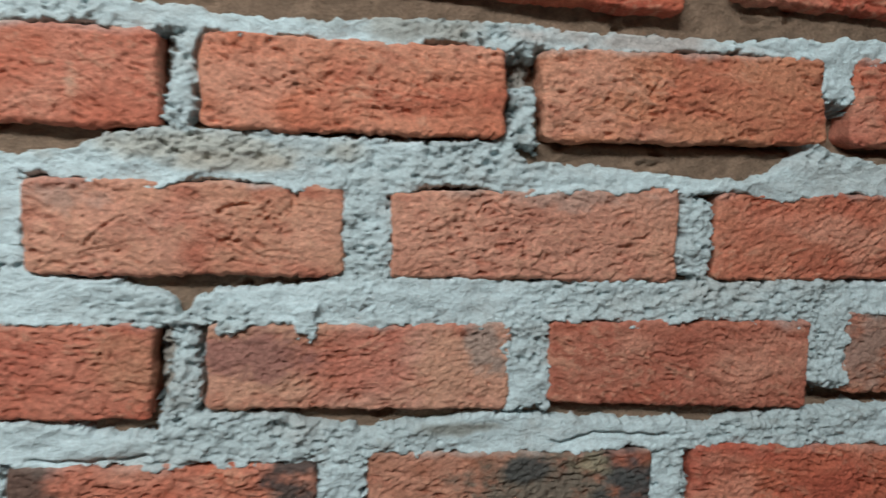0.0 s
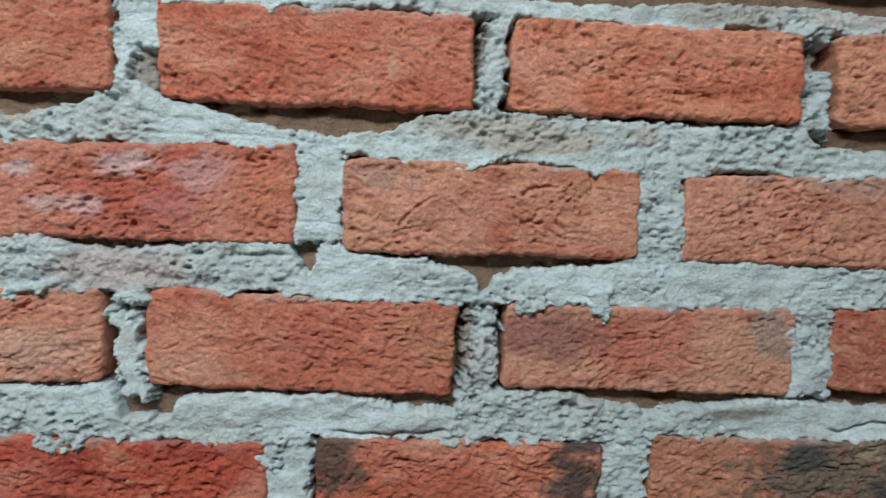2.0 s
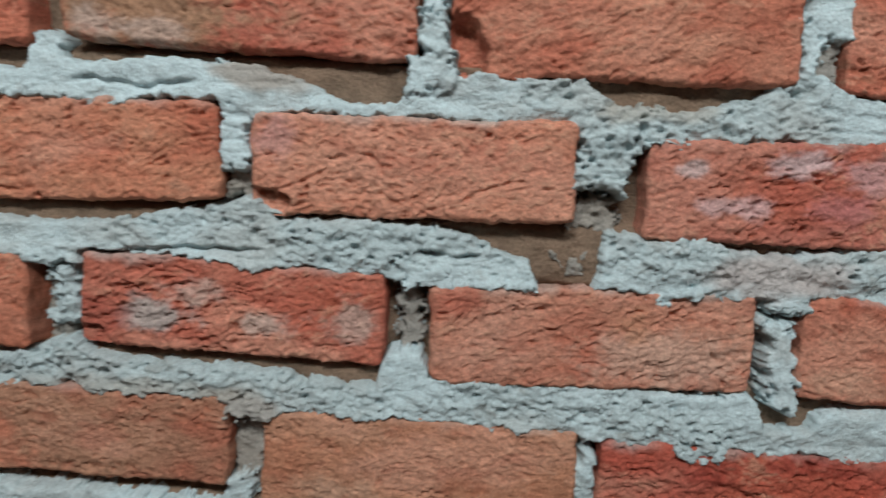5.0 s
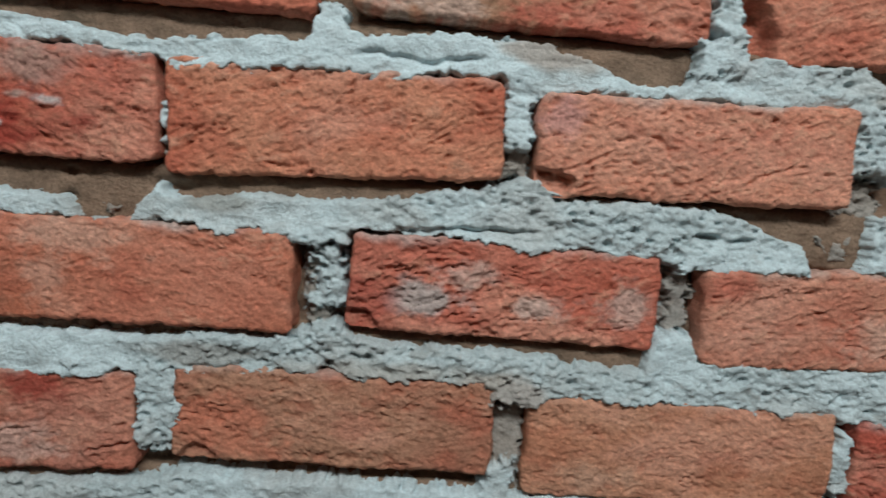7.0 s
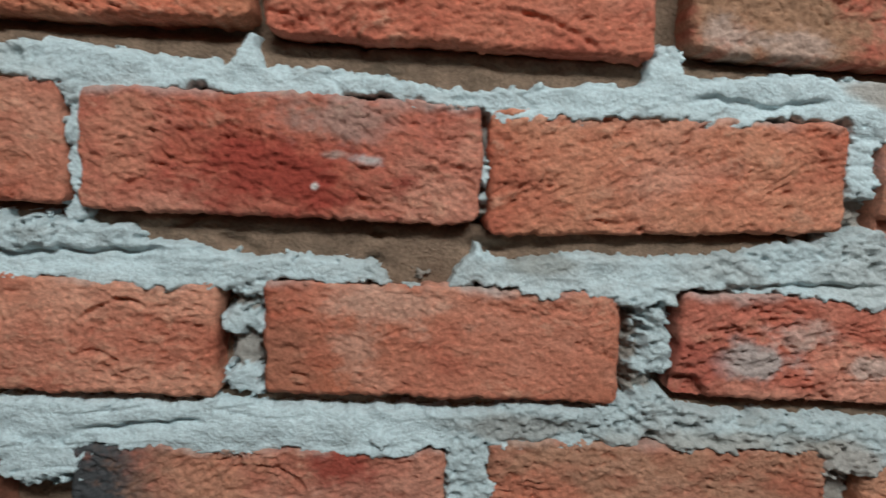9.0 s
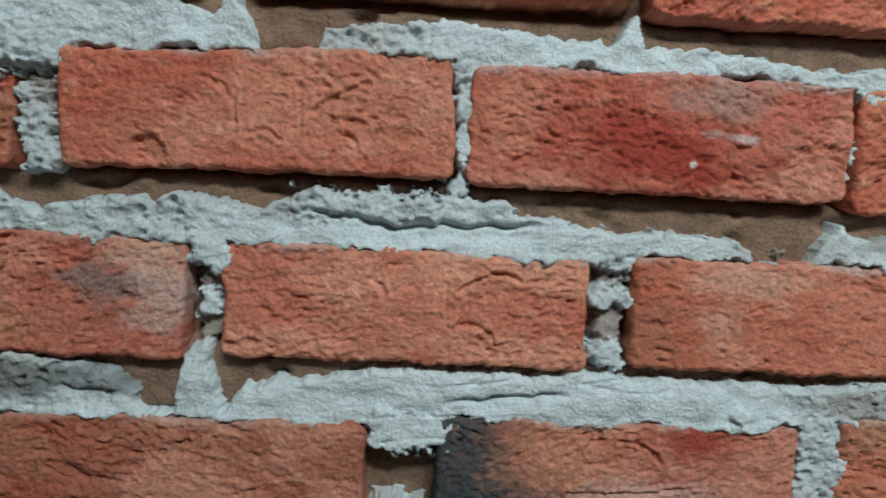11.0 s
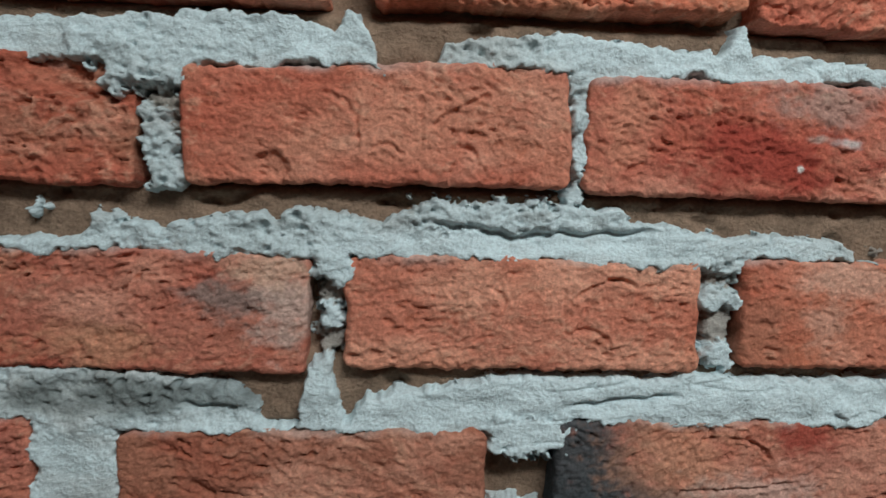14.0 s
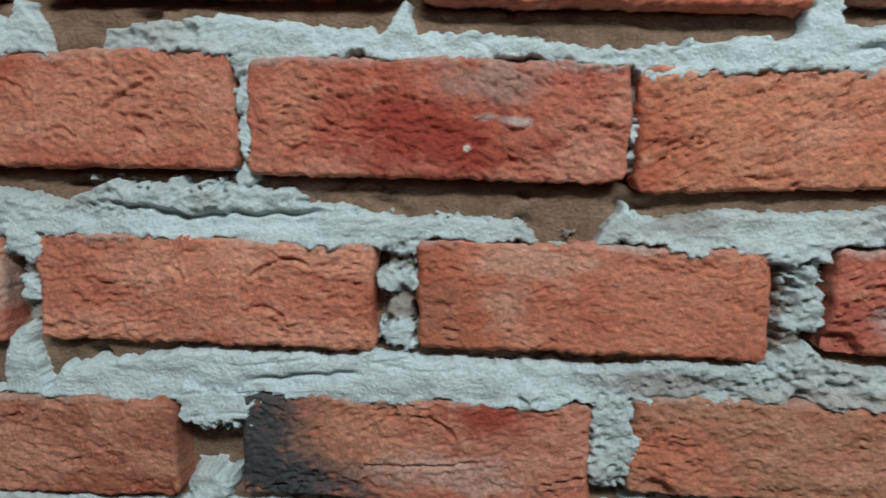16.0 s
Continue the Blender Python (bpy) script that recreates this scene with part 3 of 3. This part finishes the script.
seam(0.450, 1.318, 0.583, 1.318)
seam(0.906, 1.314, 1.003, 1.313)
seam(0.538, 1.214, 0.606, 1.218)
seam(1.486, 1.207, 1.574, 1.206)
seam(1.408, 1.331, 1.458, 1.331, 0.004)
seam(0.310, 1.216, 0.345, 1.214)
seam(0.781, 1.216, 0.817, 1.213, 0.004)
seam(1.855, 1.216, 1.955, 1.212)
seam(0.945, 1.204, 0.985, 1.207)
seam(0.880, 1.418, 0.960, 1.421, 0.004)
seam(1.106, 1.3195, 1.122, 1.319, 0.011)
seam(1.130, 1.3185, 1.145, 1.317, 0.011)
# Mortar set back between the lumps, tinted browner.
fill(0.630, 1.272, 0.018, 0.066, 0.009)
fill(0.397, 1.272, 0.016, 0.060, 0.011)
fill(0.864, 1.272, 0.018, 0.060, 0.010)
fill(0.763, 1.376, 0.010, 0.060, 0.011)
fill(0.300, 1.376, 0.018, 0.070, 0.010)
fill(1.348, 1.268, 0.020, 0.066, 0.013)
fill(1.103, 1.282, 0.017, 0.060, 0.013)
fill(0.983, 1.370, 0.016, 0.050, 0.012)
fill(1.825, 1.478, 0.014, 0.060, 0.016)
fill(1.220, 1.350, 0.026, 0.030, 0.013)
fill(1.350, 1.466, 0.024, 0.064, 0.009)
fill(0.993, 1.168, 0.022, 0.072, 0.012)

X0, X1, Z0, Z1, CELL = 0.12, 2.30, 1.075, 1.555, 0.0010
gx, gz = np.meshgrid(np.arange(X0, X1, CELL), np.arange(Z0, Z1, CELL))


def edge_of(knots, x):
    return np.interp(x, [k[0] for k in knots], [k[1] for k in knots])


def brick_tops(x, low, high):
    """The top edge of the course whose middles lie between two heights."""
    tops = np.full(x.shape, np.nan)
    for bx, bz, w, h, tilt in LAID:
        if low < bz < high:
            on = np.abs(x - bx) <= w / 2 + 0.001
            tops = np.where(on, bz + h / 2 - (x - bx) * math.tan(radians(tilt)), tops)
    ok = ~np.isnan(tops)
    return np.interp(x, x[ok], tops[ok])


row = gx[0]


def rounded(inside, radius=0.0034):
    """How far the mortar's edge falls back, by the distance from its outline."""
    t = np.clip(inside / radius, 0, 1)
    return 0.0185 * (0.4 * (1 - np.sqrt(np.clip(1 - (1 - t) ** 2, 0, 1))) + 0.6 * (1 - t) ** 2.4)


warp_x = 0.0042 * layered(gx * 70, gz * 70, 301, 4, 0.6)
warp_z = 0.0034 * layered(gx * 70, gz * 70, 311, 4, 0.6)
ragged = 0.0082 * layered(gx * 130, gz * 130, 321, 4, 0.7)
shape = np.full(gx.shape, -1.0)
front = np.full(gx.shape, 0.03)
set_back = np.zeros(gx.shape)
band = np.zeros(gx.shape, int)
for n, (knots, low, high) in enumerate(((BED_TOP, 1.43, 1.51), (BED_A, 1.34, 1.41), (BED_B, 1.23, 1.31), (BED_C, 1.13, 1.21), (BED_D, 1.03, 1.09))):
    top = edge_of(knots, gx + warp_x)
    under = np.broadcast_to(brick_tops(row, low, high) + np.minimum(-0.0040 - 0.0085 * layered(row * 30, row * 0, 331 + n, 5, 0.65), 0.0006), gx.shape)
    bed = np.minimum(top - gz + 0.0012, gz - under) + 0.6 * ragged + 0.5 * warp_z
    shape = np.maximum(shape, bed)
    lip = 0.0026 * ramp(under + 0.0085 - gz, 0, 0.005) * ramp(layered(gx * 24, gz * 12, 337 + n, 3), -0.15, 0.45)
    front = np.where(bed > 0, np.minimum(front, 0.0012 - lip + rounded(bed)), front)
    band = np.where(np.abs(gz - (top + under) / 2) < 0.05, n, band)
for x, z, w, h, y, lean in FILLS:
    dx, dz = np.abs(gx + 0.55 * warp_x - x - lean * (gz - z)), np.abs(gz + warp_z - z)
    w = w + (0.008 if w > 0.0185 and y < 0.0025 else 0.003)
    lump = np.minimum(w / 2 - dx, h / 2 - dz)
    round_off = np.hypot(np.maximum(dx - w / 2 + 0.006, 0), np.maximum(dz - h / 2 + 0.006, 0))
    lump = np.where(round_off > 0, np.minimum(lump, 0.006 - round_off), lump) + 0.0009 + 1.15 * ragged
    fall = rounded(lump, 0.0052)
    over = (lump > 0) & (y + fall < front)
    front = np.where(over, y + fall, front)
    set_back = np.where(over, 0.002 if y > 0.006 else 0.0, set_back)
    shape = np.maximum(shape, lump)

solid = shape > -0.006
mx, mz = gx[solid], gz[solid]
coarse = layered(mx * 34, mz * 50, 341, 3)
lumps = layered(mx * 62, mz * 80, 345, 2)
sandy = 0.06 + 0.94 * ramp(layered(mx * 10, mz * 17, 351, 3), -0.12, 0.28)
# Where the trowel left it smooth, and where it crumbled: x, z, reach along and up, more or less sand.
WORKED = [
    (1.475, 1.381, 0.02, 0.05, -0.9), (1.79, 1.322, 0.07, 0.016, -1.2), (1.93, 1.412, 0.09, 0.013, -1.0), (1.50, 1.218, 0.07, 0.014, -0.9),
    (1.92, 1.219, 0.06, 0.012, -1.2), (1.102, 1.240, 0.02, 0.03, -1.2), (0.98, 1.428, 0.10, 0.014, -1.2), (0.861, 1.430, 0.05, 0.016, -1.2),
    (0.86, 1.312, 0.035, 0.016, -1.2), (0.76, 1.322, 0.02, 0.014, -1.0), (0.63, 1.244, 0.02, 0.014, -0.9), (0.339, 1.424, 0.07, 0.018, -0.8),
    (0.629, 1.432, 0.012, 0.014, -1.0), (0.56, 1.424, 0.05, 0.012, -0.8), (0.70, 1.418, 0.07, 0.010, -1.0), (0.53, 1.311, 0.11, 0.008, -1.1),
    (0.515, 1.212, 0.04, 0.03, -1.2), (0.66, 1.226, 0.06, 0.012, -0.8), (0.392, 1.216, 0.02, 0.025, -0.8), (0.66, 1.317, 0.05, 0.010, -0.7),
    (0.25, 1.175, 0.04, 0.04, -0.9), (1.64, 1.322, 0.06, 0.010, -0.8), (1.42, 1.415, 0.09, 0.012, -0.5), (1.38, 1.218, 0.05, 0.012, -0.5),
    (1.10, 1.325, 0.11, 0.020, 1.0), (1.70, 1.370, 0.025, 0.06, 0.8), (1.60, 1.428, 0.10, 0.02, 0.9), (1.223, 1.39, 0.035, 0.05, 1.0),
    (1.59, 1.27, 0.025, 0.05, 0.3), (0.88, 1.222, 0.10, 0.012, 0.8), (1.30, 1.320, 0.07, 0.020, 0.9), (1.20, 1.426, 0.06, 0.018, 0.8),
    (1.67, 1.235, 0.09, 0.014, 0.7), (0.50, 1.329, 0.08, 0.009, 0.6), (1.345, 1.260, 0.02, 0.05, -1.2), (0.762, 1.187, 0.02, 0.04, 0.9), (1.700, 1.180, 0.02, 0.04, -0.6), (0.864, 1.275, 0.02, 0.03, 0.8),
    (1.43, 1.330, 0.06, 0.012, 0.5), (1.32, 1.205, 0.05, 0.014, 0.6), (2.08, 1.30, 0.06, 0.05, 0.7), (1.04, 1.320, 0.05, 0.014, 0.8),
]
for cx, cz, rx, rz, more in WORKED:
    sandy = np.clip(sandy + more * np.exp(-(((mx - cx) / rx) ** 2) - ((mz - cz) / rz) ** 2), 0.03, 1.25)
crumb = layered(mx * 105, mz * 130, 361, 3, 0.65)
grains = pocks(mx * 210 + 0.8 * crumb, mz * 260, 371, 0.6)
holes = pocks(mx * 120, mz * 190 + 0.6 * crumb, 381, 0.26) * sandy
streak = layered(mx * 32, mz * 210, 387, 3)
trail = np.exp(-((layered(mx * 11, mz * 75, 391, 2) / 0.06) ** 2)) * ramp(layered(mx * 9, mz * 20, 401, 2), 0.1, 0.5)
relief = 0.0028 * coarse + 0.0018 * lumps + 0.0004 * streak + (0.18 + 0.82 * sandy) * (0.0038 * crumb - 0.0021 * grains) + 0.0054 * holes + 0.0016 * trail
for x0, z0, x1, z1, deep in SEAMS:
    t = np.clip((mx - x0) / (x1 - x0), 0, 1)
    off = mz - z0 - t * (z1 - z0) - 0.0045 * soft_noise(mx * 38, 0 * mx, 431) - 0.0016 * soft_noise(mx * 140, mz * 60, 433)
    ends = ramp(mx, x0 - 0.006, x0 + 0.01) * ramp(-mx, -x1 - 0.006, -x1 + 0.01)
    relief = relief + ends * (deep * np.exp(-((off / 0.0016) ** 2)) + 0.35 * deep * ramp(-off, 0.0, 0.002) * ramp(off, -0.012, -0.004))
depth = front.copy()
depth[solid] += relief
depth = np.where(shape < 0, 0.022 - shape * 1.5, depth)
rubbed = np.clip(sandy, 0, 1)[:, None]
tone = np.array((0.63, 0.76, 0.79)) * (1 - rubbed) + np.array((0.52, 0.615, 0.63)) * rubbed
wear = (ramp(layered(mx * 15, mz * 26, 411, 5, 0.65), -0.05, 0.5) * 0.42)[:, None]
tone = tone * (1 - wear) + np.array((0.47, 0.465, 0.44)) * wear
spot = (0.55 * ramp(layered(mx * 45, mz * 70, 417, 4, 0.7), 0.30, 0.6))[:, None] * (0.3 + 0.7 * rubbed)
tone = tone * (1 - spot) + np.array((0.33, 0.34, 0.32)) * spot
# Clay dust rubbed into the lime, and soot.
for cx, cz, rx, rz, colour, strength in (
        (0.985, 1.205, 0.05, 0.013, (0.40, 0.35, 0.31), 0.8), (1.005, 1.424, 0.035, 0.012, (0.45, 0.39, 0.34), 0.8), (1.34, 1.318, 0.05, 0.018, (0.52, 0.42, 0.39), 0.7),
        (1.60, 1.424, 0.11, 0.012, (0.50, 0.49, 0.43), 0.8), (1.62, 1.413, 0.05, 0.008, (0.46, 0.43, 0.37), 0.7), (0.80, 1.222, 0.06, 0.008, (0.34, 0.34, 0.32), 0.8),
        (0.92, 1.216, 0.07, 0.010, (0.42, 0.40, 0.36), 0.7), (1.79, 1.224, 0.04, 0.006, (0.25, 0.24, 0.20), 0.8), (1.74, 1.512, 0.06, 0.012, (0.40, 0.38, 0.33), 0.7),
        (1.90, 1.512, 0.10, 0.012, (0.50, 0.42, 0.38), 0.7), (0.80, 1.320, 0.03, 0.006, (0.33, 0.33, 0.30), 0.7), (1.25, 1.418, 0.04, 0.010, (0.46, 0.42, 0.36), 0.6)):
    d = np.hypot((mx - cx) / rx, (mz - cz) / rz) + 0.7 * layered(mx * 40, mz * 70, 419, 4)
    m = strength * ramp(-d, -1.2, -0.4)[:, None]
    tone = tone * (1 - m) + np.array(colour) * m
# Fills that sit more than 6 mm back are mixed towards brown.
old = 0.75 * ramp(set_back[solid], 0.0, 0.002)[:, None]
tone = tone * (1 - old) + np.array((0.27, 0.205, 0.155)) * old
damp = np.hypot((mx - 0.275) / 0.085, (mz - 1.219) / 0.015) + 0.7 * layered(mx * 40, mz * 60, 421, 4)
damp = 0.85 * ramp(-damp, -1.15, -0.4)[:, None]
tone = tone * (1 - damp) + np.array((0.15, 0.175, 0.17)) * damp
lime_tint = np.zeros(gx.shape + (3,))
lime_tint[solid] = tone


def joint(name, keep, label):
    """One piece of the mortar, cut from the worked surface."""
    solid = shape > -0.004
    cells = (solid[:-1, :-1] | solid[1:, 1:] | solid[1:, :-1] | solid[:-1, 1:]) & keep[:-1, :-1]
    iz, ix = np.nonzero(cells)
    if len(iz) < 8:
        return
    cols = gx.shape[1]
    quads = np.stack([iz * cols + ix, iz * cols + ix + 1, (iz + 1) * cols + ix + 1, (iz + 1) * cols + ix], -1)
    used, where = np.unique(quads, return_inverse=True)
    co = np.c_[gx.ravel()[used], depth.ravel()[used], gz.ravel()[used]]
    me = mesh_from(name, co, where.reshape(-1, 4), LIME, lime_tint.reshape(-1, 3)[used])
    ob = new(name, me)
    ob.parent = wall
    if label:
        tagged(ob, label)


taken = np.zeros(gx.shape, bool)
for level, half in ((1.470, 0.026), (1.371, 0.026), (1.270, 0.026), (1.168, 0.026)):
    spots = sorted({round(f[0], 2) for f in FILLS if abs(f[1] - level) < 0.045})
    groups = []
    for x in spots:
        if groups and x - groups[-1][-1] < 0.08:
            groups[-1].append(x)
        else:
            groups.append([x])
    for some in groups:
        keep = (np.abs(gx - sum(some) / len(some)) < 0.05) & (np.abs(gz - level) < half)
        joint("head_joint", keep, "")
        taken |= keep
for n in range(5):
    joint("bed_joint", (band == n) & ~taken, "crumbling pale grey lime mortar bed")

# Older brown mortar deep in the joints.
bx, bz = np.meshgrid(np.arange(X0 - 0.01, X1 + 0.02, 0.002), np.arange(Z0 - 0.03, Z1 + 0.06, 0.002))
deep_row = sum(ramp(-np.abs(bz - c), -0.034, -0.026) for c in (1.470, 1.371, 1.270, 1.168))
by = 0.0125 + 0.011 * deep_row + 0.0030 * layered(bx * 16, bz * 30, 501, 3) + 0.0024 * layered(bx * 80, bz * 110, 511, 4, 0.65)
by = by + 0.006 * ramp(layered(bx * 30, bz * 60, 521, 3), 0.35, 0.6)
cols = bx.shape[1]
first = np.arange(bx.size).reshape(bx.shape)
quads = np.stack([first[:-1, :-1], first[:-1, 1:], first[1:, 1:], first[1:, :-1]], -1).reshape(-1, 4)
core = new("recessed_mortar", mesh_from("recessed_mortar", np.c_[bx.ravel(), by.ravel(), bz.ravel()], quads, DUST))
core.parent = wall
tagged(core, "older brown mortar set back in open joints")

# The rest of the wall, past what the walk shows.
verts, faces, tints = [], [], []
level = 0.004
course = 0
while level < HIGH - 0.07:
    shift = 0.12 * (course % 2)
    x = WEST + 0.01 - shift
    while x < EAST:
        a, b = max(x, WEST), min(x + 0.215, EAST)
        near = X0 - 0.02 < (a + b) / 2 < X1 + 0.02 and Z0 - 0.06 < level + 0.033 < Z1 + 0.055
        if b - a > 0.03 and not near:
            k = len(verts)
            out, r = random.uniform(-0.002, 0.002), 0.005
            for y, q in ((out, r), (out + 0.004, 0), (0.09, 0)):
                verts += [(a + q, y, level + q), (b - q, y, level + q), (b - q, y, level + 0.066 - q), (a + q, y, level + 0.066 - q)]
            faces.append((k, k + 1, k + 2, k + 3))
            for j in (0, 4):
                for e in range(4):
                    f = (e + 1) % 4
                    faces.append((k + j + f, k + j + e, k + j + e + 4, k + j + f + 4))
            tints += [random.choice((ORANGE, RED, TAN, DUSKY))] * 12
        x += 0.24
    level += 0.1025
    course += 1
rest = new("brickwork", mesh_from("brickwork", verts, faces, CLAY, np.array(tints)))
rest.data.polygons.foreach_set("use_smooth", np.zeros(len(rest.data.polygons), bool))
rest.parent = wall
tagged(rest, "further red bricks of the same wall", "", "", "stuff")


def slab(low, high):
    bm = bmesh.new()
    bmesh.ops.create_cube(bm, size=1)
    bmesh.ops.scale(bm, vec=[b - a for a, b in zip(low, high)], verts=bm.verts)
    bmesh.ops.translate(bm, vec=[(a + b) / 2 for a, b in zip(low, high)], verts=bm.verts)
    me = bpy.data.meshes.new("mortar_bed")
    bm.to_mesh(me)
    bm.free()
    layer = me.color_attributes.new("clay", "FLOAT_COLOR", "POINT")
    layer.data.foreach_set("color", [0.52, 0.55, 0.54, 1.0] * len(me.vertices))
    me.materials.append(LIME)
    ob = new("mortar_bed", me)
    ob.parent = wall


slab((WEST, 0.006, 0), (X0, 0.2, HIGH))
slab((X1, 0.006, 0), (EAST, 0.2, HIGH))
slab((X0, 0.006, 0), (X1, 0.2, Z0 - 0.025))
slab((X0, 0.006, Z1 + 0.055), (X1, 0.2, HIGH))
slab((X0, 0.05, Z0 - 0.025), (X1, 0.2, Z1 + 0.055))
